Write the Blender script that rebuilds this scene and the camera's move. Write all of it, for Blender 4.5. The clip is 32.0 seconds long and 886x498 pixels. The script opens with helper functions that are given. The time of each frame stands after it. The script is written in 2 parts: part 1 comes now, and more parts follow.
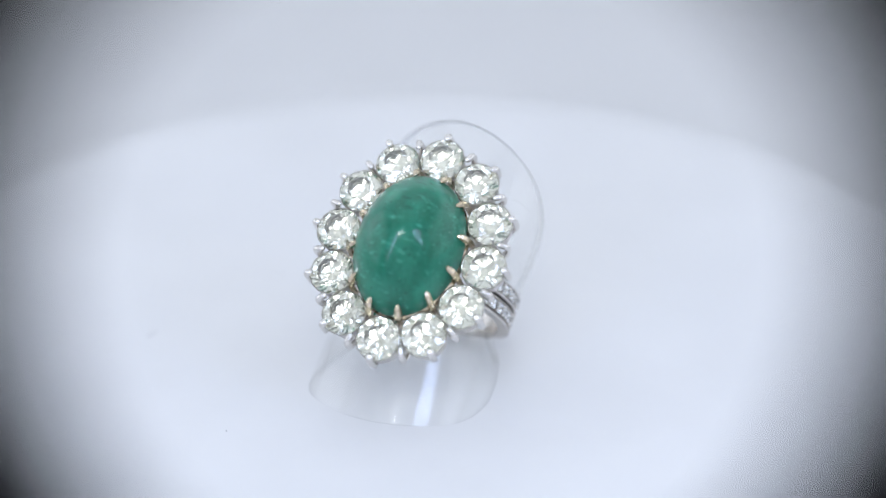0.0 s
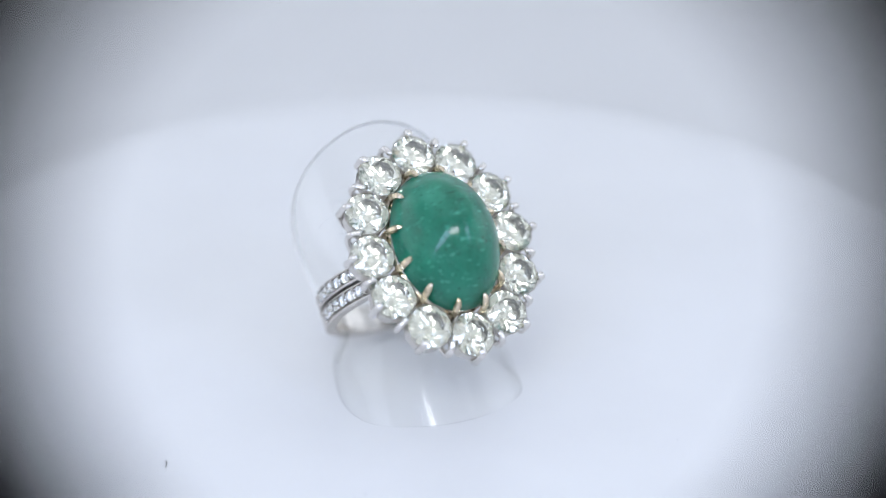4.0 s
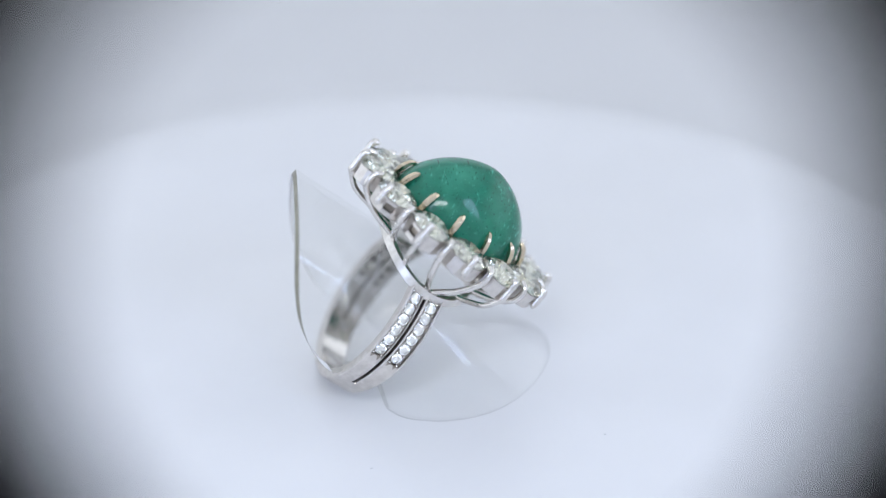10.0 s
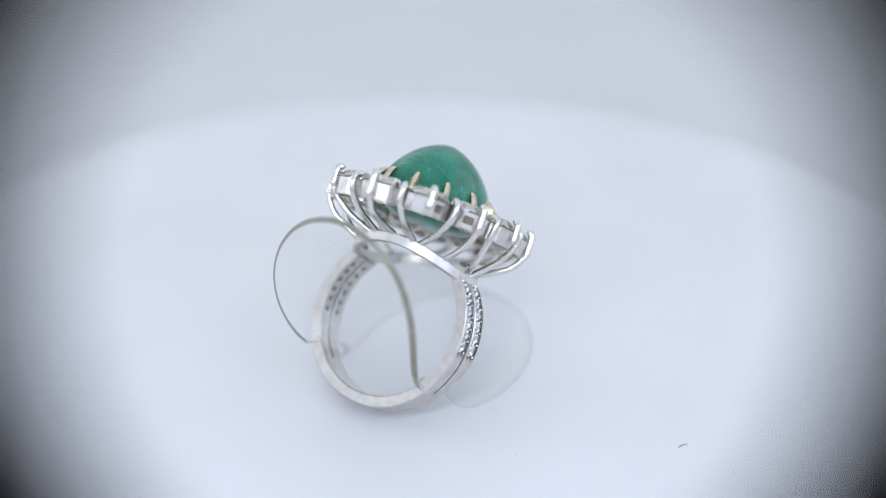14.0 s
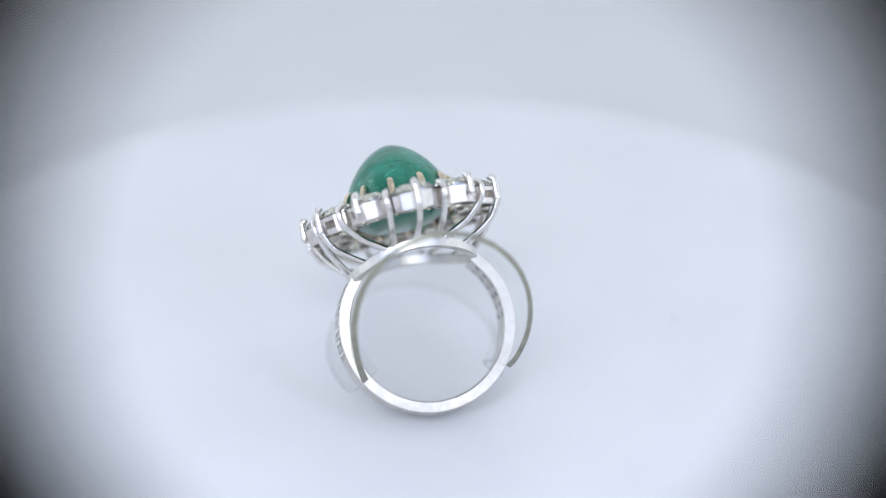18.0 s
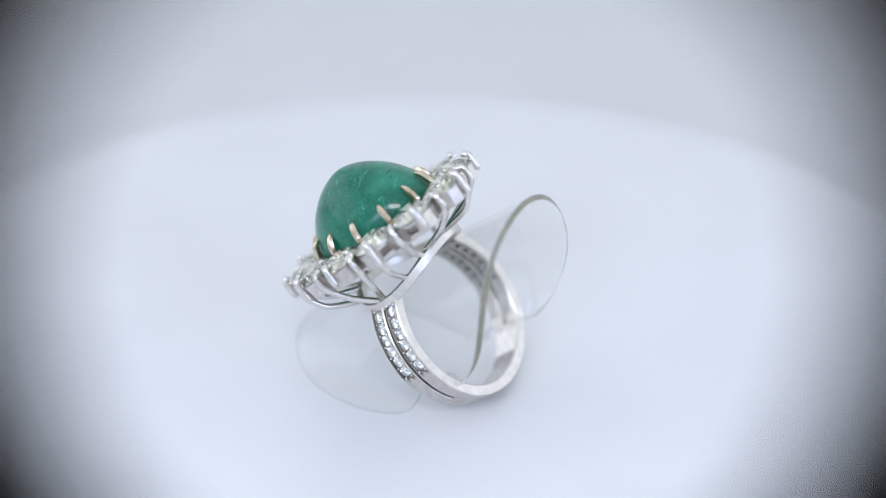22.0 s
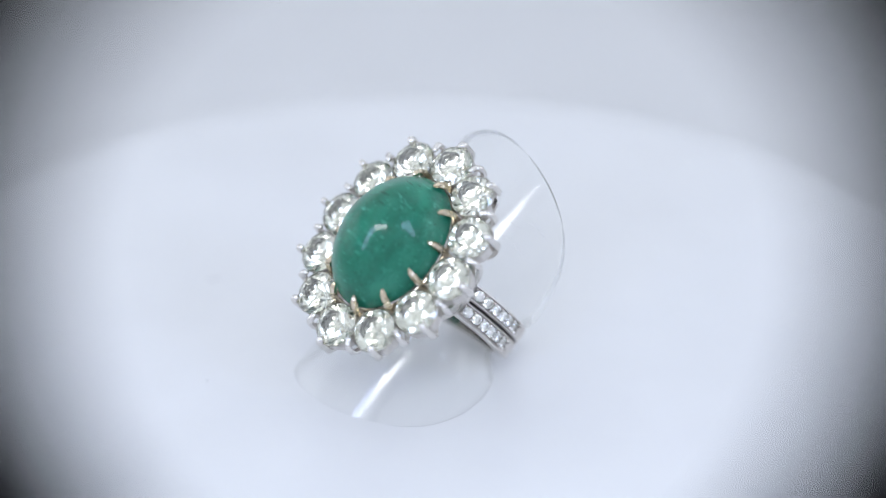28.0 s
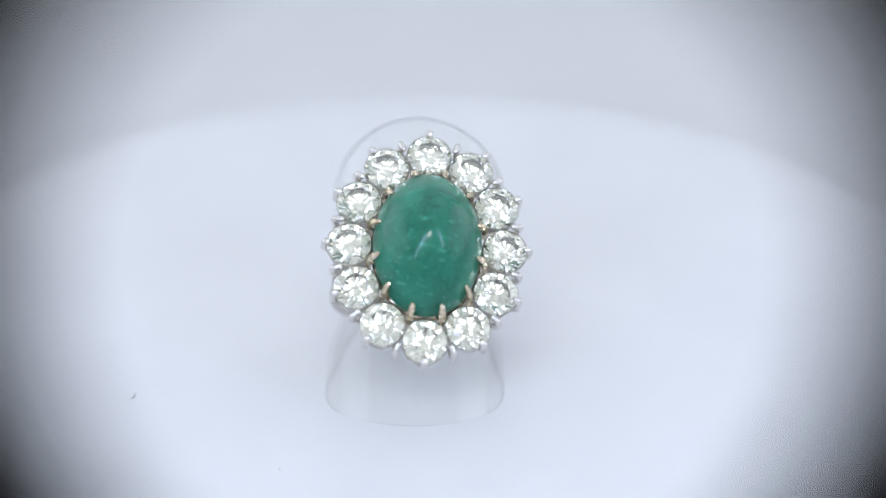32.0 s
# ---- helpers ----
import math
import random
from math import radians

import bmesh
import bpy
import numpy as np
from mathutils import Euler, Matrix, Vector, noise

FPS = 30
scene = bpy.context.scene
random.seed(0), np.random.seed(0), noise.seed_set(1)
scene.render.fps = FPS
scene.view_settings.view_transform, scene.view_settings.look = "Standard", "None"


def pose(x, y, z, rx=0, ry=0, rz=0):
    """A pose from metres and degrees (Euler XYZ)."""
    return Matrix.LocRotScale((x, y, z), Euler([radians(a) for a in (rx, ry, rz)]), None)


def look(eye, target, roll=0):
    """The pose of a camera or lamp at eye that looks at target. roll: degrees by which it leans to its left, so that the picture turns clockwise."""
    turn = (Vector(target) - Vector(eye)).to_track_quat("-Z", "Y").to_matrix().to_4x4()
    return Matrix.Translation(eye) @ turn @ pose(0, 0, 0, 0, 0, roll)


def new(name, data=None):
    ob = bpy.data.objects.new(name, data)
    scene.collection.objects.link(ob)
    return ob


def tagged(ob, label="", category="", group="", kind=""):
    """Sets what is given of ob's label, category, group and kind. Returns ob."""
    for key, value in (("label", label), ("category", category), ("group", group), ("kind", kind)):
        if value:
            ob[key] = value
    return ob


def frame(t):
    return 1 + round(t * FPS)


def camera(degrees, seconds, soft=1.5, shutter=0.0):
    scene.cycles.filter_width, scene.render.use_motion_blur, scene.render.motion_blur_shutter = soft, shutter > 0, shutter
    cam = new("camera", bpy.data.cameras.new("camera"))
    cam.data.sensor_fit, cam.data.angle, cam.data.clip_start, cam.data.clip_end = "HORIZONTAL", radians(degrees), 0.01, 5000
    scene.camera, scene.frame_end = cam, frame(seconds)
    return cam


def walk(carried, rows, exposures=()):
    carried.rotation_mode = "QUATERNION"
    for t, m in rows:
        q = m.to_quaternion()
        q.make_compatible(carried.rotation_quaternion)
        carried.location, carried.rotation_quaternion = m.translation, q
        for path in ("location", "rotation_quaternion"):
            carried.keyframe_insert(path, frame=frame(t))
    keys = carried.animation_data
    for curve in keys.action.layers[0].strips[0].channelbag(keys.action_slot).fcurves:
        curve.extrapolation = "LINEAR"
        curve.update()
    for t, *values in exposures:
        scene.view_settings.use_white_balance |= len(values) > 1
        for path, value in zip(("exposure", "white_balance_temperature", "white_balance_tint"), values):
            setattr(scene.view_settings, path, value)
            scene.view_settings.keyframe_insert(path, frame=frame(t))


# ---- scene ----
MM = 0.001
cam = camera(22.18, 32.0, soft=1.2)
cam.data.dof.use_dof = True
cam.data.dof.focus_distance = 0.257
cam.data.dof.aperture_fstop = 7.2
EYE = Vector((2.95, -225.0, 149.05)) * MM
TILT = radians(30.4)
# half-width of the added opening that darkens the view's corners
VIGNETTE_PORT = 0.187
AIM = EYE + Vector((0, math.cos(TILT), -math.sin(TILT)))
walk(cam, [(0, look(EYE, AIM)), (32.0, look(EYE, AIM))], exposures=[(0, -0.15), (8.0, -0.17), (11.0, -0.20), (14.0, -0.20), (16.5, -0.16), (32.0, -0.15)])

# ---------------------------------------------------------------- world and lamps
world = bpy.data.worlds.new("room")
scene.world = world
world.use_nodes = True
world.node_tree.nodes["Background"].inputs[0].default_value = (0.80, 0.88, 1.0, 1)
world.node_tree.nodes["Background"].inputs[1].default_value = 0.35


def area_lamp(name, eye, target, sx, sy, watts, color, roll=0):
    data = bpy.data.lights.new(name, "AREA")
    data.shape, data.size, data.size_y = "RECTANGLE", sx, sy
    data.energy, data.color = watts, color
    ob = new(name, data)
    ob.matrix_basis = look(eye, target, roll)
    return ob


TINT = (0.808, 0.868, 0.966)
WINDOW = (0.62, 0.78, 1.25)
HEART = Vector((0, 0, 0.018))
area_lamp("roof_lamp", (0, 0.11, 0.326), (0, 0.11, 0), 0.58, 0.47, 0.345, TINT)
# added fill with no seen source, lifts the front wall and the stones
area_lamp("back_fill", (0, 0.352, 0.19), (0, 0, 0.19), 0.50, 0.20, 0.21, TINT)
# added side fills that soften the shade under the ring
for side in (-1, 1):
    area_lamp("side_fill", (side * 0.296, 0.08, 0.10), (0, 0.08, 0.10), 0.42, 0.20, 0.235, TINT)
area_lamp("led_lamp", (-0.0075, -0.141, 0.151), HEART, 0.074, 0.040, 0.155, (0.90, 0.95, 1.0))
area_lamp("window_lamp", (-0.081, -0.141, 0.0975), HEART, 0.030, 0.115, 0.075, WINDOW, -22)
area_lamp("window_lamp", (0.143, -0.138, 0.135), HEART, 0.050, 0.105, 0.100, WINDOW)


# ---------------------------------------------------------------- materials
def material(name):
    m = bpy.data.materials.new(name)
    m.use_nodes = True
    return m, m.node_tree, m.node_tree.nodes["Principled BSDF"]


def noise_mix(nt, scale, a, b, lo=0.35, hi=0.65, detail=4.0, coord="Object"):
    tc = nt.nodes.new("ShaderNodeTexCoord")
    n = nt.nodes.new("ShaderNodeTexNoise")
    n.inputs["Scale"].default_value, n.inputs["Detail"].default_value = scale, detail
    nt.links.new(tc.outputs[coord], n.inputs["Vector"])
    r = nt.nodes.new("ShaderNodeValToRGB")
    r.color_ramp.elements[0].position, r.color_ramp.elements[1].position = lo, hi
    r.color_ramp.elements[0].color, r.color_ramp.elements[1].color = (*a, 1), (*b, 1)
    nt.links.new(n.outputs["Fac"], r.inputs[0])
    return r.outputs[0], n.outputs["Fac"]


def bump(nt, bsdf, height, strength, distance):
    b = nt.nodes.new("ShaderNodeBump")
    b.inputs["Strength"].default_value, b.inputs["Distance"].default_value = strength, distance
    nt.links.new(height, b.inputs["Height"])
    nt.links.new(b.outputs[0], bsdf.inputs["Normal"])


def plain(name, a, b, scale, rough, metal=0.0, relief=0.0, depth=0.0):
    m, nt, p = material(name)
    col, fac = noise_mix(nt, scale, a, b)
    nt.links.new(col, p.inputs["Base Color"])
    p.inputs["Roughness"].default_value, p.inputs["Metallic"].default_value = rough, metal
    if relief:
        bump(nt, p, fac, relief, depth)
    return m


WHITE_TOP = plain("white_acrylic", (0.71, 0.71, 0.715), (0.74, 0.74, 0.745), 45, 0.25)
SHEET = plain("backdrop_sheet", (0.68, 0.68, 0.685), (0.72, 0.72, 0.725), 14, 0.8, relief=0.1, depth=0.0005)
WHITE_CLOTH = plain("white_sheet", (0.89, 0.89, 0.89), (0.92, 0.92, 0.92), 25, 0.8, relief=0.1, depth=0.0005)
VIGNETTE_BLACK = plain("vignette_black", (0.012, 0.012, 0.013), (0.018, 0.018, 0.02), 900, 0.95)
WHITE_GOLD = plain("white_gold", (0.71, 0.68, 0.645), (0.80, 0.77, 0.735), 900, 0.17, 1.0, 0.04, 0.00005)
SATIN_GOLD = plain("brushed_white_gold", (0.69, 0.66, 0.62), (0.79, 0.76, 0.72), 1500, 0.36, 1.0, 0.10, 0.00005)
ROSE_GOLD = plain("champagne_gold", (0.62, 0.52, 0.37), (0.76, 0.66, 0.51), 1200, 0.20, 1.0, 0.10, 0.00005)
BAND_GOLD = plain("satin_white_gold", (0.61, 0.575, 0.54), (0.71, 0.675, 0.64), 1100, 0.34, 1.0, 0.06, 0.00005)
POLISHED_GOLD = plain("polished_white_gold", (0.64, 0.605, 0.57), (0.74, 0.705, 0.67), 1100, 0.15, 1.0, 0.08, 0.00005)
LINT = plain("grey_lint", (0.16, 0.16, 0.17), (0.24, 0.24, 0.25), 2000, 0.9)
# gold darkened to paint the shade in cuts and mirrored dark on collets
PAINTED_DARK = plain("painted_dark_gold", (0.20, 0.17, 0.14), (0.34, 0.30, 0.26), 1500, 0.35, 1.0)
# near-black that paints the shade in the groove and the stone holes
RECESS_SHADE = plain("painted_recess_shade", (0.02, 0.018, 0.016), (0.05, 0.045, 0.04), 1500, 0.6)


def gem(name, color, ior, rough=0.0, clear=1.0):
    m, nt, p = material(name)
    p.inputs["Base Color"].default_value = (*color, 1)
    p.inputs["Roughness"].default_value = rough
    p.inputs["IOR"].default_value = ior
    p.inputs["Transmission Weight"].default_value = clear
    return m


DIAMOND = gem("diamond", (1.0, 0.994, 0.81), 2.417, 0.0, 0.97)
SMALL_DIAMOND = gem("small_diamond", (0.96, 0.955, 0.90), 2.417, 0.04)


def emerald_material():
    m, nt, p = material("emerald")
    tc = nt.nodes.new("ShaderNodeTexCoord")

    def layer(scale, lo, hi, detail, turn=(0, 0, 0), rough=0.5):
        mp = nt.nodes.new("ShaderNodeMapping")
        mp.inputs["Scale"].default_value, mp.inputs["Rotation"].default_value = scale, turn
        n = nt.nodes.new("ShaderNodeTexNoise")
        n.inputs["Scale"].default_value, n.inputs["Detail"].default_value, n.inputs["Roughness"].default_value = 1.0, detail, rough
        nt.links.new(tc.outputs["Object"], mp.inputs["Vector"])
        nt.links.new(mp.outputs[0], n.inputs["Vector"])
        r = nt.nodes.new("ShaderNodeMapRange")
        r.inputs["From Min"].default_value, r.inputs["From Max"].default_value = lo, hi
        nt.links.new(n.outputs["Fac"], r.inputs["Value"])
        return r.outputs[0]

    def over(base, fac, color):
        mix = nt.nodes.new("ShaderNodeMix")
        mix.data_type = "RGBA"
        nt.links.new(fac, mix.inputs["Factor"])
        if isinstance(base, tuple):
            mix.inputs[6].default_value = (*base, 1)
        else:
            nt.links.new(base, mix.inputs[6])
        mix.inputs[7].default_value = (*color, 1)
        return mix.outputs[2]

    col = over((0.007, 0.124, 0.075), layer((330, 130, 220), 0.34, 0.66, 6, (0.1, 0.2, 0.35), 0.6), (0.018, 0.202, 0.128))
    col = over(col, layer((240, 240, 240), 0.50, 0.74, 4), (0.028, 0.25, 0.160))
    col = over(col, layer((380, 4200, 4200), 0.655, 0.70, 2, (0.0, 0.1, 0.12)), (0.004, 0.066, 0.042))
    col = over(col, layer((600, 2400, 1500), 0.62, 0.74, 3, (0.2, 0.5, 0.9)), (0.06, 0.38, 0.27))
    col = over(col, layer((3600, 3600, 3600), 0.765, 0.81, 1), (0.16, 0.48, 0.37))
    # healed fractures: fine pale veils, broken up by a wide mask
    warp = nt.nodes.new("ShaderNodeTexNoise")
    warp.inputs["Scale"].default_value, warp.inputs["Detail"].default_value = 300.0, 3.0
    nt.links.new(tc.outputs["Object"], warp.inputs["Vector"])
    shift = nt.nodes.new("ShaderNodeVectorMath")
    shift.operation = "MULTIPLY_ADD"
    shift.inputs[1].default_value = (0.004, 0.004, 0.004)
    nt.links.new(warp.outputs["Color"], shift.inputs[0])
    nt.links.new(tc.outputs["Object"], shift.inputs[2])
    vor = nt.nodes.new("ShaderNodeTexVoronoi")
    vor.feature = "DISTANCE_TO_EDGE"
    vor.inputs["Scale"].default_value = 420.0
    nt.links.new(shift.outputs[0], vor.inputs["Vector"])
    line = nt.nodes.new("ShaderNodeMapRange")
    line.inputs["From Min"].default_value, line.inputs["From Max"].default_value = 0.0, 0.035
    line.inputs["To Min"].default_value, line.inputs["To Max"].default_value = 0.36, 0.0
    nt.links.new(vor.outputs["Distance"], line.inputs["Value"])
    veil = nt.nodes.new("ShaderNodeMath")
    veil.operation = "MULTIPLY"
    nt.links.new(line.outputs[0], veil.inputs[0])
    nt.links.new(layer((420, 420, 420), 0.50, 0.66, 3), veil.inputs[1])
    col = over(col, veil.outputs[0], (0.05, 0.34, 0.24))
    nt.links.new(col, p.inputs["Base Color"])
    p.inputs["Roughness"].default_value = 0.32
    p.inputs["IOR"].default_value = 1.58
    p.inputs["Specular IOR Level"].default_value = 0.08
    p.inputs["Coat Weight"].default_value = 0.6
    p.inputs["Coat Roughness"].default_value = 0.02
    p.inputs["Coat IOR"].default_value = 1.5
    wav = nt.nodes.new("ShaderNodeTexNoise")
    wav.inputs["Scale"].default_value, wav.inputs["Detail"].default_value = 520.0, 2.0
    nt.links.new(tc.outputs["Object"], wav.inputs["Vector"])
    b = nt.nodes.new("ShaderNodeBump")
    b.inputs["Strength"].default_value, b.inputs["Distance"].default_value = 0.09, 0.0002
    nt.links.new(wav.outputs["Fac"], b.inputs["Height"])
    nt.links.new(b.outputs[0], p.inputs["Coat Normal"])
    p.inputs["Subsurface Weight"].default_value = 0.5
    p.inputs["Subsurface Radius"].default_value = (0.15, 1.0, 0.7)
    p.inputs["Subsurface Scale"].default_value = 0.0022
    return m


EMERALD = emerald_material()


def clear_plastic(name, base, rim):
    """Clear sheet: light goes straight through, gloss grows towards a grazing look."""
    m = bpy.data.materials.new(name)
    m.use_nodes = True
    nt = m.node_tree
    nt.nodes.clear()
    out = nt.nodes.new("ShaderNodeOutputMaterial")
    t = nt.nodes.new("ShaderNodeBsdfTransparent")
    t.inputs[0].default_value = (0.989, 0.990, 0.986, 1)
    g = nt.nodes.new("ShaderNodeBsdfGlossy")
    g.inputs["Roughness"].default_value = 0.10
    w = nt.nodes.new("ShaderNodeLayerWeight")
    w.inputs["Blend"].default_value = 0.5
    k = nt.nodes.new("ShaderNodeMath")
    k.operation = "POWER"
    k.inputs[1].default_value = 4.0
    nt.links.new(w.outputs["Facing"], k.inputs[0])
    f = nt.nodes.new("ShaderNodeMath")
    f.operation = "MULTIPLY_ADD"
    f.inputs[1].default_value, f.inputs[2].default_value = rim, base
    nt.links.new(k.outputs[0], f.inputs[0])
    mix = nt.nodes.new("ShaderNodeMixShader")
    nt.links.new(f.outputs[0], mix.inputs[0])
    nt.links.new(t.outputs[0], mix.inputs[1])
    nt.links.new(g.outputs[0], mix.inputs[2])
    nt.links.new(mix.outputs[0], out.inputs[0])
    return m


PLASTIC = clear_plastic("clear_plastic", 0.042, 0.05)
PLASTIC_BACK = clear_plastic("clear_plastic_back", 0.040, 0.02)


def cut_edge(name, a, b, alpha):
    m, nt, p = material(name)
    col, fac = noise_mix(nt, 900, a, b)
    nt.links.new(col, p.inputs["Base Color"])
    p.inputs["Roughness"].default_value = 0.3
    p.inputs["Alpha"].default_value = alpha
    return m


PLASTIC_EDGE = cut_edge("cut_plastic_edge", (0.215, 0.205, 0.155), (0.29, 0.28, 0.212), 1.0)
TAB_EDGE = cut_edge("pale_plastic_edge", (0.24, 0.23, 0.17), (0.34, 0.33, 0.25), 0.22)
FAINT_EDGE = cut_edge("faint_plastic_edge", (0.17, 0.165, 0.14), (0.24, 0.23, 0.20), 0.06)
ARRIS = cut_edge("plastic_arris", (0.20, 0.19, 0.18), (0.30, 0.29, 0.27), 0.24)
SCRATCH = cut_edge("pale_scratch", (0.86, 0.87, 0.88), (0.92, 0.92, 0.93), 0.5)
# white that paints the light mirrored inside the clear cut edge
EDGE_GLEAM = plain("painted_edge_gleam", (0.95, 0.95, 0.95), (0.98, 0.98, 0.98), 900, 0.5)


# ---------------------------------------------------------------- mesh helpers
def mesh_object(name, verts, faces, mats, smooth=True, indices=None):
    me = bpy.data.meshes.new(name)
    me.from_pydata([tuple(v) for v in verts], [], faces)
    for m in mats:
        me.materials.append(m)
    for i, poly in enumerate(me.polygons):
        poly.use_smooth = smooth
        if indices:
            poly.material_index = indices[i]
    bm = bmesh.new()
    bm.from_mesh(me)
    bmesh.ops.recalc_face_normals(bm, faces=bm.faces)
    bm.to_mesh(me)
    bm.free()
    me.update()
    return new(name, me)


def under(ob, parent, m=None, label=""):
    ob.parent = parent
    if m is not None:
        ob.matrix_basis = m
    return tagged(ob, label) if label else ob


def sharp(ob, degrees=35):
    ob.data.set_sharp_from_angle(angle=radians(degrees))
    return ob


def grid(rows, closed_u=False, closed_v=False, caps=False):
    """Faces over rows of points of equal length."""
    n, k = len(rows), len(rows[0])
    verts = [p for r in rows for p in r]
    faces = []
    for i in range(n if closed_u else n - 1):
        for j in range(k if closed_v else k - 1):
            a, b = i, (i + 1) % n
            c, d = j, (j + 1) % k
            faces.append((a * k + c, b * k + c, b * k + d, a * k + d))
    if caps:
        faces.append(tuple(range(k))[::-1])
        faces.append(tuple((n - 1) * k + j for j in range(k)))
    return verts, faces


def tube(points, radius, sides=10, ends=True):
    """A round wire along points, its radius a number or one for each point."""
    pts = [Vector(p) for p in points]
    radii = radius if isinstance(radius, (list, tuple)) else [radius] * len(pts)
    rows, up = [], Vector((0.3, 0.5, 0.8)).normalized()
    for i, p in enumerate(pts):
        d = (pts[min(i + 1, len(pts) - 1)] - pts[max(i - 1, 0)]).normalized()
        s = d.cross(up).normalized()
        up = s.cross(d).normalized()
        rows.append([p + radii[i] * (math.cos(2 * math.pi * j / sides) * s + math.sin(2 * math.pi * j / sides) * up) for j in range(sides)])
    if ends:
        def dome(p, row, d, r):
            return [[p + d * r * 0.62 + (q - p) * 0.62 for q in row], [p + d * r * 0.95 + (q - p) * 0.15 for q in row]]
        d0, d1 = (pts[0] - pts[1]).normalized(), (pts[-1] - pts[-2]).normalized()
        a, b = dome(pts[0], rows[0], d0, radii[0]), dome(pts[-1], rows[-1], d1, radii[-1])
        rows = a[::-1] + rows + b
    return grid(rows, closed_v=True, caps=True)


def smooth_line(points, n=14):
    """A Catmull-Rom line through the points."""
    p = [Vector(q) for q in points]
    p = [p[0] * 2 - p[1]] + p + [p[-1] * 2 - p[-2]]
    out = []
    for i in range(1, len(p) - 2):
        for k in range(n):
            t = k / n
            out.append(0.5 * (2 * p[i] + (p[i + 1] - p[i - 1]) * t + (2 * p[i - 1] - 5 * p[i] + 4 * p[i + 1] - p[i + 2]) * t * t
                              + (3 * p[i] - p[i - 1] - 3 * p[i + 1] + p[i + 2]) * t ** 3))
    return out + [p[-2]]


def brilliant(name, d, mat):
    """A round brilliant-cut stone of diameter d, girdle at z 0, table up."""
    r, pts = d / 2, []
    ring = lambda n, rad, z, off: [(rad * math.cos(2 * math.pi * (i + off) / n), rad * math.sin(2 * math.pi * (i + off) / n), z) for i in range(n)]
    pts += ring(8, 0.56 * r, 0.33 * r, 0) + ring(8, 0.775 * r, 0.215 * r, 0.5)
    pts += ring(16, r, 0.025 * r, 0) + ring(16, r, -0.025 * r, 0)
    pts += ring(8, 0.22 * r, -0.713 * r, 0.5) + [(0, 0, -0.888 * r)]
    bm = bmesh.new()
    for p in pts:
        bm.verts.new(p)
    bmesh.ops.convex_hull(bm, input=bm.verts)
    bmesh.ops.dissolve_limit(bm, angle_limit=radians(1), verts=bm.verts, edges=bm.edges)
    bmesh.ops.recalc_face_normals(bm, faces=bm.faces)
    me = bpy.data.meshes.new(name)
    bm.to_mesh(me)
    bm.free()
    me.materials.append(mat)
    return me


# ---------------------------------------------------------------- the light box
def light_box():
    w, back, top, low, front = 0.30, 0.36, 0.33, -0.030, -0.1476
    # floor sheet that sweeps up into the back wall
    prof = [(front + 0.004, low), (0.0, low), (0.20, low)]
    for i in range(9):
        a = math.pi / 2 * i / 8
        prof.append((back - 0.10 + 0.10 * math.sin(a), low + 0.10 - 0.10 * math.cos(a)))
    prof.append((back, top))
    xs = [-w + 2 * w * i / 12 for i in range(13)]
    rows = [[(x, y, z) for x in xs] for y, z in prof]
    rows += [[(x, y + 0.002 * (z > low), z - 0.002) for x in xs] for y, z in prof[::-1]]
    v, f = grid(rows, closed_u=True)
    tagged(mesh_object("backdrop", v, f, [SHEET]), "seamless white sheet sweeping up behind the turntable", "backdrop", kind="structure")

    def slab(name, x0, x1, y0, y1, z0, z1, label):
        bm = bmesh.new()
        bmesh.ops.create_cube(bm, size=1)
        for q in bm.verts:
            q.co = ((x0 + x1) / 2 + q.co.x * (x1 - x0), (y0 + y1) / 2 + q.co.y * (y1 - y0), (z0 + z1) / 2 + q.co.z * (z1 - z0))
        me = bpy.data.meshes.new(name)
        bm.to_mesh(me)
        bm.free()
        me.materials.append(WHITE_CLOTH)
        tagged(new(name, me), label, "wall", kind="structure")

    slab("wall_left", -w - 0.006, -w - 0.001, front + 0.004, back, low, top, "white fabric side wall of a photo box")
    slab("wall_right", w + 0.001, w + 0.006, front + 0.004, back, low, top, "white fabric side wall of a photo box")
    slab("ceiling", -w, w, front + 0.004, back, top + 0.001, top + 0.006, "white fabric roof of a photo box")
    # unseen front wall, added so that its lens port, a round cone cut on the slant, darkens the view's corners; black
    # outside and white inside
    n, half = 96, VIGNETTE_PORT
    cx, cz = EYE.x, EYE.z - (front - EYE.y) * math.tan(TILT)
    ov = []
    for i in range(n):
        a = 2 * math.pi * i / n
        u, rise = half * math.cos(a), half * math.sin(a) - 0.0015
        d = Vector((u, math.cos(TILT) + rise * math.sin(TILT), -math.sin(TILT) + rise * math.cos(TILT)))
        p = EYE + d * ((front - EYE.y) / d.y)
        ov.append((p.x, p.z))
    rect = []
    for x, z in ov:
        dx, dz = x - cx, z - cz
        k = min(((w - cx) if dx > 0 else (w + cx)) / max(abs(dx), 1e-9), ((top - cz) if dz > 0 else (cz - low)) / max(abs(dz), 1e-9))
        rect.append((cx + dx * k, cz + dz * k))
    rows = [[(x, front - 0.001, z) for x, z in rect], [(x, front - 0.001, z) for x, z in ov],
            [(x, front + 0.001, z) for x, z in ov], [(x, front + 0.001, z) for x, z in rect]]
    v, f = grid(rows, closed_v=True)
    ob = mesh_object("vignette_wall", v, f, [VIGNETTE_BLACK, WHITE_CLOTH], False, [0] * (2 * n) + [1] * n)
    tagged(ob, "added black-backed panel, its oval lens port darkening the view corners", "wall", kind="structure")


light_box()


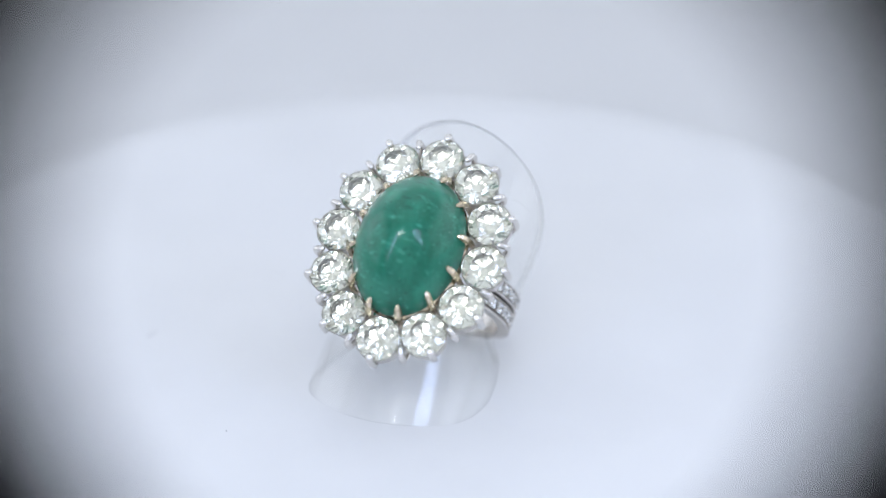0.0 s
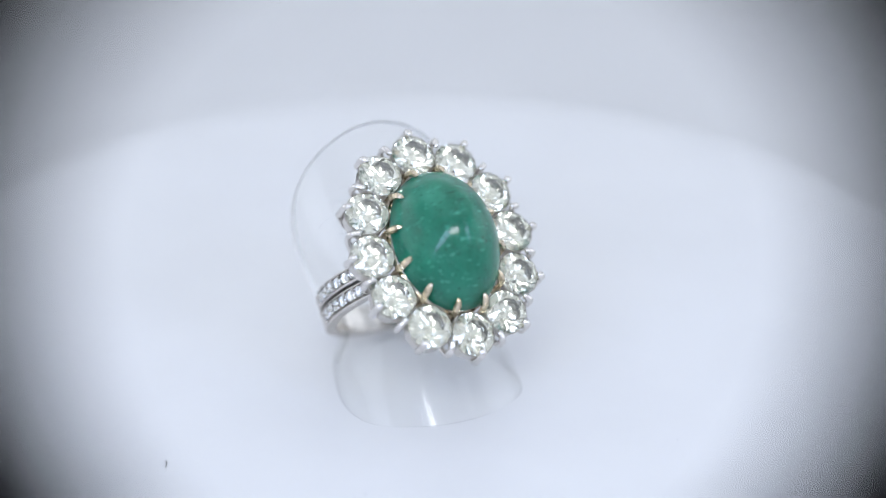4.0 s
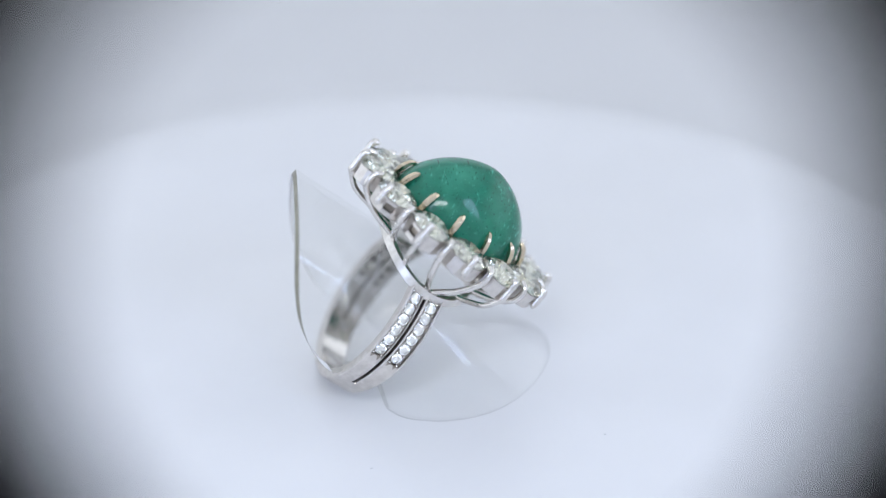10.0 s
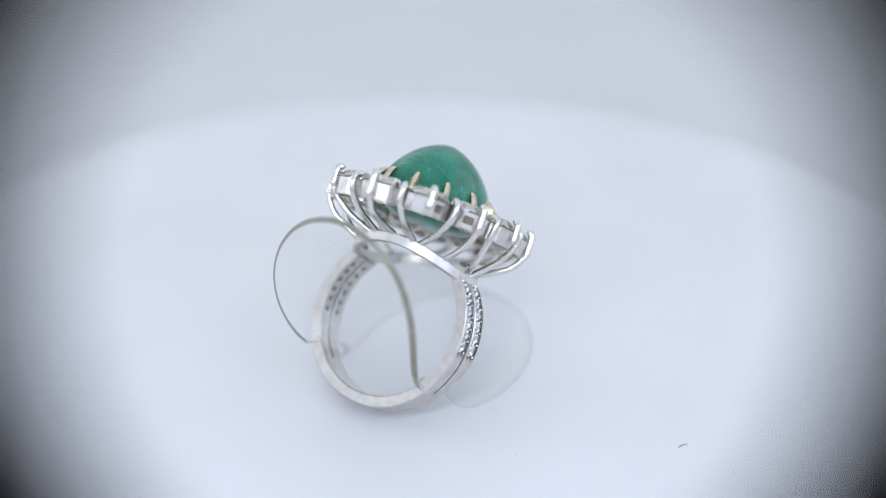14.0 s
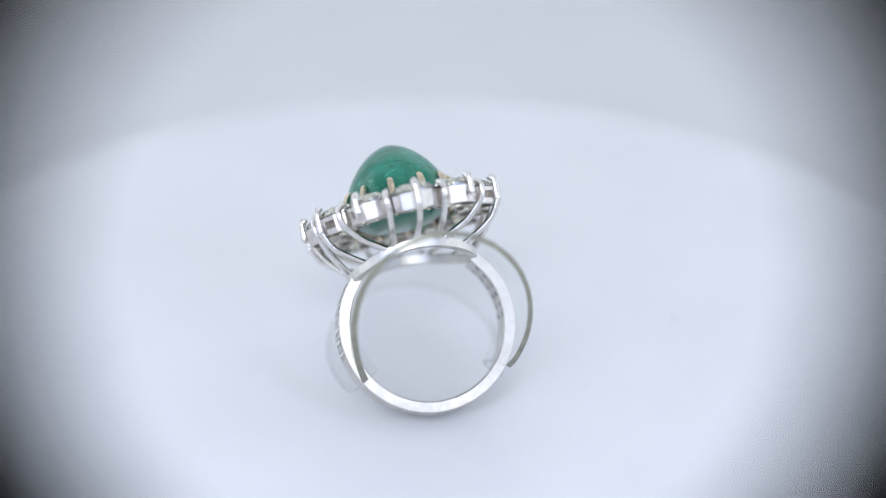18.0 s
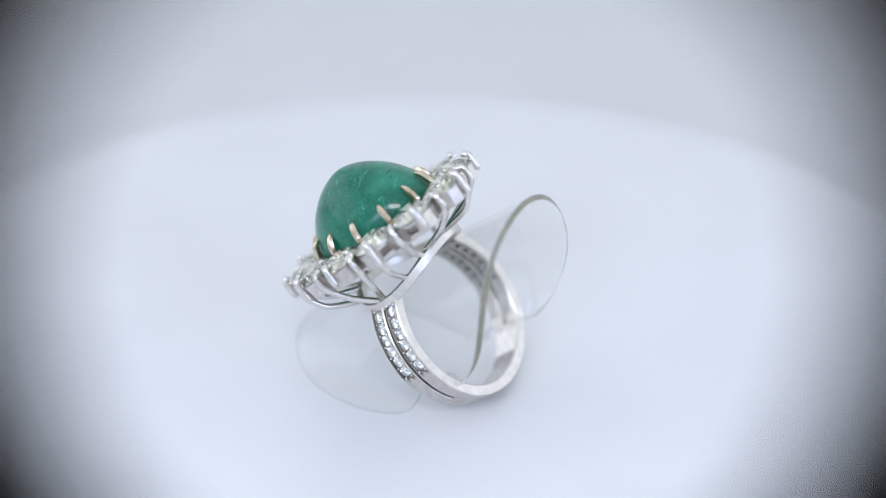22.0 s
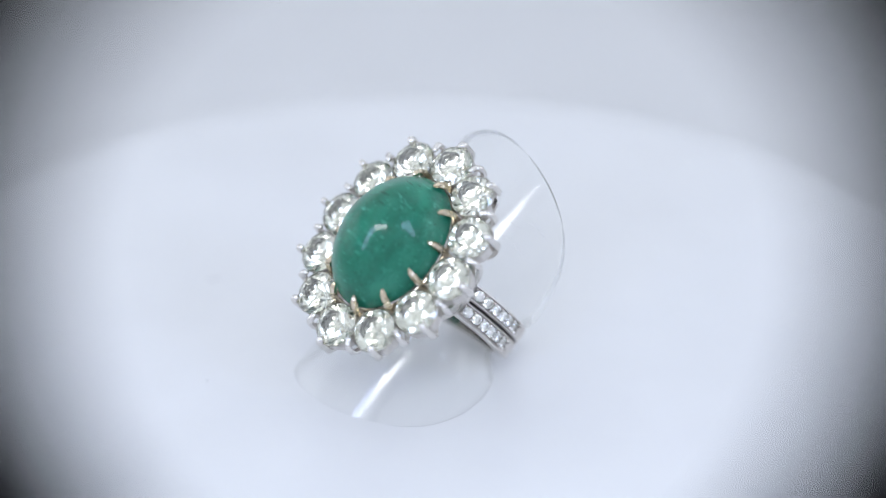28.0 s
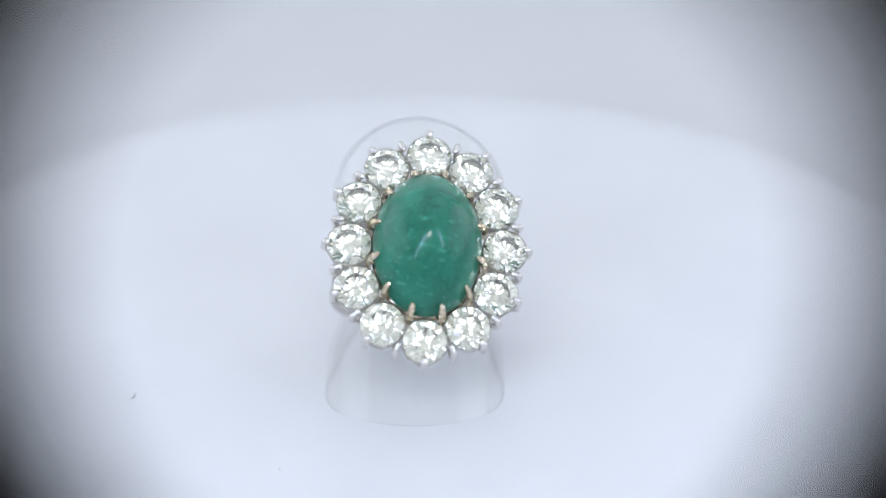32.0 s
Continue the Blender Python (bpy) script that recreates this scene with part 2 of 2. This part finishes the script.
# ---------------------------------------------------------------- turntable
def turntable():
    root = tagged(new("turntable"), "round white glossy display turntable, slowly turning", "turntable")
    r, n = 74.5 * MM, 160
    prof = [(0, 0), (0.3, 0), (0.7, 0), (r / MM * 0.97, 0)] + [(r / MM - 1.5 + 1.5 * math.sin(a), -1.5 + 1.5 * math.cos(a)) for a in (0.0, 0.4, 0.8, 1.2, 1.57)]
    prof += [(r / MM, -8), (r / MM - 1, -9), (0, -9)]
    rows = [[(max(p, 1e-3) * MM * math.cos(2 * math.pi * i / n), max(p, 1e-3) * MM * math.sin(2 * math.pi * i / n), z * MM) for i in range(n)] for p, z in prof]
    v, f = grid(rows, closed_v=True, caps=True)
    under(sharp(mesh_object("top_plate", v, f, [WHITE_TOP])), root, label="glossy white round plate")
    rows = [[(p * MM * math.cos(2 * math.pi * i / n), p * MM * math.sin(2 * math.pi * i / n), z * MM) for i in range(n)] for p, z in [(62, -9.2), (64, -11), (64, -29.5), (62, -30)]]
    v, f = grid(rows, closed_v=True, caps=True)
    under(sharp(mesh_object("base", v, f, [WHITE_TOP])), root, label="white plastic drum base")
    return root


# ---------------------------------------------------------------- ring
LEAN = radians(39.66)


def seat(sway):
    """Where the ring's own space lies on the turntable: leant back, and swayed sideways by that many degrees."""
    b = radians(sway)
    ea = Vector((0, math.cos(LEAN), math.sin(LEAN)))
    e0 = Vector((0, -math.sin(LEAN), math.cos(LEAN)))
    ex = Vector((math.cos(b), 0, 0)) - math.sin(b) * e0
    eu = Vector((math.sin(b), 0, 0)) + math.cos(b) * e0
    return Matrix(((ex.x, ea.x, eu.x, 0.12 * MM), (ex.y, ea.y, eu.y, 2.65 * MM), (ex.z, ea.z, eu.z, 10.58 * MM), (0, 0, 0, 1)))


SEAT, UPRIGHT = seat(5.6), seat(0)

# the ring's own space, in mm: x across the finger, y along it, z towards the head
HX, HY, HZ, HEAD_A, HEAD_B = 0.0, 0.42, 12.1, 11.16, 8.84
BX, BY, BZ, R_IN, R_OUT = 0.0, 0.42, -2.15, 8.92, 10.25


def oval_angles(n, a, b, start=0.0):
    th = [2 * math.pi * i / 1440 for i in range(1441)]
    s = [0.0]
    for i in range(1440):
        s.append(s[-1] + math.hypot(b * (math.sin(th[i + 1]) - math.sin(th[i])), a * (math.cos(th[i + 1]) - math.cos(th[i]))))
    return [float(np.interp(((k + start) / n % 1.0) * s[-1], s, th)) for k in range(n)]


def oval(a, b, th, cx=HX, cy=HY):
    return Vector((cx + b * math.sin(th), cy + a * math.cos(th), 0))


def scaled(verts):
    return [Vector(v) * MM for v in verts]


def wire(name, points, radius, mat, parent, label="", m=None, sides=10):
    v, f = tube(points, radius, sides)
    return under(mesh_object(name, scaled(v), f, [mat]), parent, SEAT if m is None else m, label)


def emerald_mesh():
    rows, n = [], 96
    a, b, h, z0 = 8.47, 6.2, 7.35, 12.1
    prof = [(0.02, -2.6), (0.35, -2.55), (0.62, -2.3), (0.80, -1.7), (0.93, -0.9), (0.99, -0.25)]
    prof += [((1 - t ** 1.7) ** 0.6, h * t) for t in [i / 26 for i in range(26)] + [0.975, 0.988, 0.996]]
    for k, z in prof:
        rows.append([(HX + k * b * math.sin(2 * math.pi * i / n), HY + 0.06 + k * a * math.cos(2 * math.pi * i / n), z0 + z) for i in range(n)])
    return grid(rows, closed_v=True, caps=True)


def band_point(phi, r, y):
    """phi: degrees from the band's lowest point."""
    p = radians(phi)
    return (BX + r * math.sin(p), BY + y, BZ - r * math.cos(p))


def band_half(phi):
    return 1.72 + 0.33 * min(1.0, abs(phi) / 80)


def band_strip(name, phis, section, mats, parent, label=""):
    """A strip of the hoop; its finger side takes the second material."""
    rows = [[band_point(p, r, y) for r, y in section(p)] for p in phis]
    v, f = grid(rows, closed_v=True, caps=True)
    near = [all(math.hypot(v[i][0] - BX, v[i][2] - BZ) < R_IN + 0.01 for i in q) for q in f]
    return under(sharp(mesh_object(name, scaled(v), f, mats, True, [int(len(mats) > 1 and q) for q in near]), 30), parent, SEAT, label)


def ring():
    root = tagged(new("cocktail_ring"), "white gold cocktail ring with a green cabochon and diamond halo", "ring")

    # shank: one solid hoop below, two rails with a dark groove between them on each shoulder
    c = 0.12

    def solid(p):
        w = band_half(p)
        return [(R_IN, -w + c), (R_IN + c, -w), (R_OUT - c, -w), (R_OUT, -w + c), (R_OUT, w - c), (R_OUT - c, w), (R_IN + c, w), (R_IN, w - c)]
    span = [-49 + 98 * i / 60 for i in range(61)]
    band_strip("shank", span, solid, [BAND_GOLD, POLISHED_GOLD], root)
    for s in (1, -1):
        arc = [s * (49 + 85 * i / 96) for i in range(97)]

        def rail(lo, hi):
            def section(p):
                w, q = band_half(p), abs(p)
                y0, y1 = (lo, w) if hi else (-w - 0.25 * min(1.0, (q - 49) / 25), lo)
                pave = 0.72 * min(1.0, max(0.0, (q - 80.8) / 2.6))
                e = 0.22
                ro, rp = R_OUT, R_OUT - pave
                return [(R_IN, y0), (ro - c, y0), (ro, y0 + c), (ro, y0 + e), (rp, y0 + e + 0.01), (rp, y1 - e - 0.01), (ro, y1 - e), (ro, y1 - c), (ro - c, y1), (R_IN + c, y1), (R_IN, y1 - c)]
            return section
        band_strip("shoulder_rail", arc, rail(0.14, True), [BAND_GOLD, POLISHED_GOLD], root)
        band_strip("shoulder_rail", arc, rail(-0.20, False), [BAND_GOLD, POLISHED_GOLD], root)
        band_strip("groove", arc, lambda p: [(R_IN + 0.05, -0.20), (R_IN + 0.45, -0.20), (R_IN + 0.45, 0.14), (R_IN + 0.05, 0.14)], [RECESS_SHADE], root, "groove with its shade painted dark")
        stone = brilliant("small_diamond", 1.36, SMALL_DIAMOND)
        for v in stone.vertices:
            v.co *= MM
        bead_v, bead_f = tube([(0, 0, -0.2), (0, 0, 0.08)], 0.16, 8)
        bead = None
        for y in (1.13, -1.15):
            for i in range(-1, 6):
                phi = s * (86.5 + 7.9 * i)
                p = Vector(band_point(phi, R_OUT - 0.10, y)) * MM
                out = Vector((math.sin(radians(phi)), 0, -math.cos(radians(phi))))
                turn = out.to_track_quat("Z", "Y").to_matrix().to_4x4()
                if i >= 0:
                    under(new("small_diamond", stone), root, SEAT @ Matrix.Translation(p) @ turn)
                for dy in (-0.52, 0.52):
                    q = Vector(band_point(phi + s * 3.95, R_OUT - 0.06, y + dy)) * MM
                    m = SEAT @ Matrix.Translation(q) @ turn
                    if bead is None:
                        bead = mesh_object("bead", scaled(bead_v), bead_f, [WHITE_GOLD])
                        under(bead, root, m)
                    else:
                        under(new("bead", bead.data), root, m)

        # fishtail cuts at the row's lower end, their shade painted as dark wedges
        for y in (1.13, -1.15):
            for dy in (-0.36, 0.36):
                top = [band_point(s * p, R_OUT + 0.012, y + q) for p, q in ((81.6, dy - 0.24), (81.6, dy + 0.24), (78.3, dy * 1.35))]
                low = [band_point(s * p, R_OUT - 0.10, y + q) for p, q in ((81.6, dy - 0.24), (81.6, dy + 0.24), (78.3, dy * 1.35))]
                ob = mesh_object("fishtail_shade", scaled(top + low), [(0, 1, 2), (5, 4, 3), (0, 3, 4, 1), (1, 4, 5, 2), (2, 5, 3, 0)], [PAINTED_DARK], False)
                under(ob, root, SEAT, "dark wedge painting the shade of a fishtail cut")
        # flat dark discs paint the shade of the holes behind the stones
        hole_v, hole_f = tube([(0, 0, -0.012), (0, 0, 0.10)], 0.30, 10, False)
        hole = None
        for y in (1.13, -1.15):
            for i in range(6):
                phi = s * (86.5 + 7.9 * i)
                out = Vector((math.sin(radians(phi)), 0, -math.cos(radians(phi))))
                m = SEAT @ Matrix.Translation(Vector(band_point(phi, R_IN, y)) * MM) @ out.to_track_quat("Z", "Y").to_matrix().to_4x4()
                if hole is None:
                    ob = mesh_object("hole_shade", scaled(hole_v), hole_f, [RECESS_SHADE])
                    hole = ob.data
                else:
                    ob = new("hole_shade", hole)
                under(ob, root, m, "dark disc painting the shade of a drilled stone hole")

    # gallery: a saddle-shaped oval rail over the finger
    rows = []
    for i in range(97):
        t = 2 * math.pi * i / 96
        def g(k, dz):
            x, y = 7.55 * k * math.cos(t), 6.6 * k * math.sin(t)
            return (HX + x, HY + y, 4.70 + 1.9 * math.sin(t) ** 2 + dz)
        rows.append([g(1.0, -0.62), g(1.03, -0.5), g(1.03, 0.5), g(1.0, 0.62), g(0.93, 0.62), g(0.91, 0.5), g(0.91, -0.5), g(0.93, -0.62)])
    v, f = grid(rows[:-1], closed_u=True, closed_v=True)
    under(sharp(mesh_object("gallery", scaled(v), f, [SATIN_GOLD]), 40), root, SEAT)

    rows = []
    for i in range(96):
        t = 2 * math.pi * i / 96
        rows.append([(HX + (6.15 + d) * math.sin(t), HY + 0.06 + (8.35 + d) * math.cos(t), z) for d, z in ((-0.5, 10.7), (0.10, 10.7), (0.18, 10.8), (0.18, 11.1), (0.10, 11.2), (-0.2, 11.3))])
    v, f = grid(rows, closed_u=True, closed_v=True)
    under(sharp(mesh_object("bezel", scaled(v), f, [ROSE_GOLD]), 40), root, SEAT, "champagne gold seat rim")
    v, f = emerald_mesh()
    under(mesh_object("emerald", scaled(v), f, [EMERALD]), root, SEAT, "polished deep green emerald cabochon with faint inclusions")

    # halo: twelve stones in collets, claws between them
    big = brilliant("diamond", 5.30, DIAMOND)
    for q in big.vertices:
        q.co *= MM
    n = 12
    prof = [(2.48, -0.05), (2.58, -0.15), (2.57, -0.55), (2.52, -1.45), (2.48, -2.0), (2.36, -2.1), (2.13, -2.1), (2.18, -1.45), (2.22, -0.55), (2.40, -0.12)]
    cv = [(r * math.cos(2 * math.pi * (i + 0.5) / n), r * math.sin(2 * math.pi * (i + 0.5) / n), z) for r, z in prof for i in range(n)]

    def collet_mesh(dark_openings):
        """Twelve flat walls, some with an opening lined dark to paint the lens's mirror image."""
        cf, ci = [], []
        for a in range(10):
            for i in range(n):
                if a == 2 and i in dark_openings:
                    continue
                b, j = (a + 1) % 10, (i + 1) % n
                cf.append((a * n + i, b * n + i, b * n + j, a * n + j))
                ci.append(1 if a == 7 and i in dark_openings else 0)
        for i in dark_openings:
            for q in (i, (i + 1) % n):
                cf.append((2 * n + q, 3 * n + q, 7 * n + q, 8 * n + q))
                ci.append(0)
        return cf, ci
    collets = {}
    spots = oval_angles(12, HEAD_A, HEAD_B)
    joints = oval_angles(12, HEAD_A, HEAD_B, 0.5)
    for k, th in enumerate(spots):
        p = oval(HEAD_A, HEAD_B, th)
        out = Vector((math.sin(th) / HEAD_B, math.cos(th) / HEAD_A, 0)).normalized()
        nrm = (Vector((0, 0, 1)) + 0.10 * out).normalized()
        q = nrm.to_track_quat("Z", "Y").to_matrix().to_4x4()
        m = SEAT @ Matrix.Translation((p + Vector((0, 0, HZ - 0.35))) * MM) @ q @ pose(0, 0, 0, 0, 0, 37 * k)
        under(new("diamond", big), root, m)
        ex = (out - out.dot(nrm) * nrm).normalized()
        ey = nrm.cross(ex)
        at = (p + Vector((0, 0, HZ - 0.35))) * MM
        m = SEAT @ Matrix(((ex.x, ey.x, nrm.x, at.x), (ex.y, ey.y, nrm.y, at.y), (ex.z, ey.z, nrm.z, at.z), (0, 0, 0, 1)))
        fold = min(k, 12 - k)
        toward = {0: (), 1: (n - 2,), 2: (0,)}.get(fold, ())
        if k > 6:
            toward = tuple(n - 2 - i for i in toward)
        if toward not in collets:
            faces, mats = collet_mesh(toward)
            ob = sharp(mesh_object("collet", scaled(cv), faces, [BAND_GOLD, PAINTED_DARK], True, mats), 25)
            collets[toward] = ob.data
        else:
            ob = new("collet", collets[toward])
        under(ob, root, m)
        # outer claw of the stone
        base = p + out * 2.74
        long = k % 2 == 0
        tip = p + out * 2.34 + Vector((0, 0, HZ + 0.42))
        pts = [tip, p + out * 2.60 + Vector((0, 0, HZ + 0.36)), base + Vector((0, 0, HZ + 0.02)), base + Vector((0, 0, HZ - 0.6)), base + Vector((0, 0, HZ - (2.2 if long else 1.7)))]
        wire("claw", smooth_line(pts, 6), 0.42, WHITE_GOLD, root)
        if long:
            t = math.atan2((p.y - HY) / 6.6, p.x / 7.55)
            foot = Vector((7.3 * math.cos(t), HY + 6.4 * math.sin(t), 5.25 + 1.9 * math.sin(t) ** 2))
            a = base + Vector((0, 0, HZ - 2.2))
            wire("strut", smooth_line([a, a * 0.75 + foot * 0.25 + Vector((0, 0, -0.9)), a * 0.3 + foot * 0.7 + Vector((0, 0, -0.5)), foot], 8), 0.35, WHITE_GOLD, root)
    for k, th in enumerate(joints):
        p = oval(HEAD_A, HEAD_B, th)
        out = Vector((math.sin(th) / HEAD_B, math.cos(th) / HEAD_A, 0)).normalized()
        o = p + out * 1.75
        # the two wires beside each short claw meet at one foot
        q = oval(HEAD_A, HEAD_B, spots[k + 1 - k % 2 if k % 2 == 0 else k])
        t = math.atan2((q.y - HY) / 6.6, q.x / 7.55) + (0.06 if k % 2 == 0 else -0.06)
        foot = Vector((7.3 * math.cos(t), HY + 6.4 * math.sin(t), 5.25 + 1.9 * math.sin(t) ** 2))
        a, b = o - out * 0.60 + Vector((0, 0, HZ + 0.12)), o + out * 0.22 + Vector((0, 0, HZ - 0.35))
        d = o + out * 0.05 + Vector((0, 0, HZ - 2.0))
        wire("strut", smooth_line([a, b, d, d * 0.62 + foot * 0.38 + Vector((0, 0, -0.6)), d * 0.22 + foot * 0.78 + Vector((0, 0, -0.25)), foot], 7), 0.38, WHITE_GOLD, root)
        # pointed inner prong against the green stone
        i0 = oval(HEAD_A, HEAD_B, th) - out * 2.08
        tip = oval(8.47, 6.2, th, HX, HY + 0.06) - out * 0.42 + Vector((0, 0, HZ + 2.2))
        pts = [i0 + Vector((0, 0, HZ - 2.0)), i0 + Vector((0, 0, HZ + 0.3)), (i0 + Vector((0, 0, HZ + 1.2))) * 0.5 + tip * 0.5, tip]
        prong = wire("prong", smooth_line(pts, 5), [0.38] * 6 + [0.40, 0.42, 0.43, 0.42, 0.40, 0.38, 0.36, 0.33, 0.30, 0.25], ROSE_GOLD, root, "champagne gold prong", sides=6)
        sharp(prong, 30)
    return root


# ---------------------------------------------------------------- clear holder
def holder():
    root = tagged(new("ring_holder"), "clear bent plastic ring holder lying on the turntable", "ring holder")
    n, k, thick, end = 96, 44, 0.66, 127.0

    def length(t):
        return math.sqrt(max(0.0, 1 - (abs(t) / 131.2) ** 2))

    def raw(t, y):
        top = 1 - abs(t) / 127
        flare = 1 / (1 + math.exp(-(abs(y) - 3.3 - 4.5 * top) / (0.55 + 2.6 * top)))
        r = 7.78 + 2.31 * flare * math.sin(radians(abs(t) * 90 / 127)) ** (3.0 if y > 0 else 2.58)
        if abs(t) < 90:
            r -= (0.71 if y > 0 else 0.53) * min(1.0, abs(y) / 19) * math.cos(radians(t)) ** 2
        if y < 0 and abs(t) > 70:
            r += 0.4 * (abs(t) - 70) / 57 * min(1.0, -y / 4)
        return Vector((-0.37 + r * math.sin(radians(t)), -0.55 + y, -1.96 + r * math.cos(radians(t))))

    def place(t, y, off):
        p = raw(t, y)
        if off:
            p += (raw(t + 0.5, y) - raw(t - 0.5, y)).cross(raw(t, y + 0.05) - raw(t, y - 0.05)).normalized() * off
            # the back edge is cut on the skew
            p.y -= (0.85 + 0.5 * (abs(t) / 127) ** 6) * off * math.sin(radians(abs(t) * 90 / 127)) ** 2 * max(0.0, y / (19.53 * length(t))) ** 3
        sunk = 0.03 - (UPRIGHT @ (p * MM)).z / MM
        return p + Vector((0, 0, sunk / math.cos(LEAN))) if sunk > 0 else p
    rows = []
    for i in range(n + 1):
        t = -end + 2 * end * i / n
        L = length(t)
        short = 18.2 * (1 - 0.065 * math.exp(-((abs(t) - 108) / 20) ** 2))
        ys = [L * (-short + (short + 19.53) * j / k) for j in range(k + 1)]
        rows.append([place(t, y, 0) for y in ys] + [place(t, y, thick) for y in ys[::-1]])
    for js, mat, name in ((range(k + 1), PLASTIC_BACK, "inner_face"), (range(k + 1, 2 * k + 2), PLASTIC, "outer_face")):
        v, f = grid([[r[j] for j in js] for r in rows])
        under(mesh_object(name, scaled(v), f, [mat]), root, UPRIGHT, "thin clear plastic face")
    front = [(r[0], r[-1], r[1]) for r in rows]
    lines = [(front, FAINT_EDGE), ([(r[k], r[k + 1], r[k - 1]) for r in rows], PLASTIC_EDGE)]
    for e, near in ((0, 1), (-1, -2)):
        lines.append(([(rows[e][j], rows[e][2 * k + 1 - j], rows[near][j]) for j in range(k + 1)], TAB_EDGE))
    # fine handling scratches over the crown of the bend
    for t0, t1, y, dy in ((-70, -38, 9.5, 0.5), (-62, -44, 11.2, 0.3), (-55, -30, 7.6, -0.4), (-48, -36, 12.6, 0.2),
                          (40, 72, 9.0, 0.6), (46, 60, 11.6, -0.3), (34, 52, 7.0, 0.4), (58, 78, 12.4, 0.3)):
        pts = [place(t0 + (t1 - t0) * i / 14, y + dy * math.sin(3.1 * i / 14), thick + 0.015) for i in range(15)]
        v, f = tube(pts, 0.022, 5)
        under(mesh_object("scratch", scaled(v), f, [SCRATCH]), root, UPRIGHT, "pale hairline scratch")
    # the dark that the front edge's sharp outer arris mirrors, painted as a grey strip
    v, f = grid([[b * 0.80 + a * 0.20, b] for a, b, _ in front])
    under(mesh_object("front_arris", scaled(v), f, [ARRIS]), root, UPRIGHT, "thin grey line painted along the front edge")
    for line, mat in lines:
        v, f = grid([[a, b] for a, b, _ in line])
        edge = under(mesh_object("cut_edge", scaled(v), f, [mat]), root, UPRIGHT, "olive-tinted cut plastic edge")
        if mat is not PLASTIC_EDGE:
            continue
        gleam = []
        for a, b, c in line:
            inward = (c - a).normalized() * 0.06
            gleam.append([a * 0.98 + b * 0.02 + inward, a * 0.02 + b * 0.98 + inward])
        v, f = grid(gleam)
        under(mesh_object("edge_gleam", scaled(v), f, [EDGE_GLEAM]), edge, Matrix.Identity(4), "white strip painted for light mirrored inside the cut edge")
    return root


def dust():
    """A hair and a few specks that lie on the turning plate."""
    made = []
    v, f = tube(smooth_line([(-33.05, -5.40, 0.09), (-33.02, -5.80, 0.10), (-33.20, -6.20, 0.09), (-33.46, -6.55, 0.08)], 6), 0.045, 6)
    hair = new("lint_fibre")
    under(mesh_object("strand", scaled(v), f, [LINT]), hair)
    made.append(tagged(hair, "tiny curved grey lint fibre on the white turntable", "lint"))
    for x, y, r in ((-19.0, 6.83, 0.06), (-14.8, -20.2, 0.07), (-26.4, 14.2, 0.05), (21.7, -24.6, 0.05)):
        bm = bmesh.new()
        bmesh.ops.create_icosphere(bm, subdivisions=1, radius=r * MM)
        for q in bm.verts:
            q.co = q.co * random.uniform(0.75, 1.2) + Vector((x, y, r)) * MM
        me = bpy.data.meshes.new("dust_speck")
        bm.to_mesh(me)
        bm.free()
        me.materials.append(LINT)
        made.append(tagged(new("dust_speck", me), "tiny grey dust speck on the white turntable", "dust", group="dust specks on the turntable"))
    return made


def motions():
    for thing in (TABLE, RING, HOLDER, *DUST):
        walk(thing, [(t, pose(0, 0, 0, 0, 0, 360 * (t - 2.05) / 30.07)) for t in range(0, 33)])


TABLE = turntable()
RING = ring()
HOLDER = holder()
DUST = dust()
for pane in HOLDER.children_recursive:
    pane.visible_shadow = False
motions()
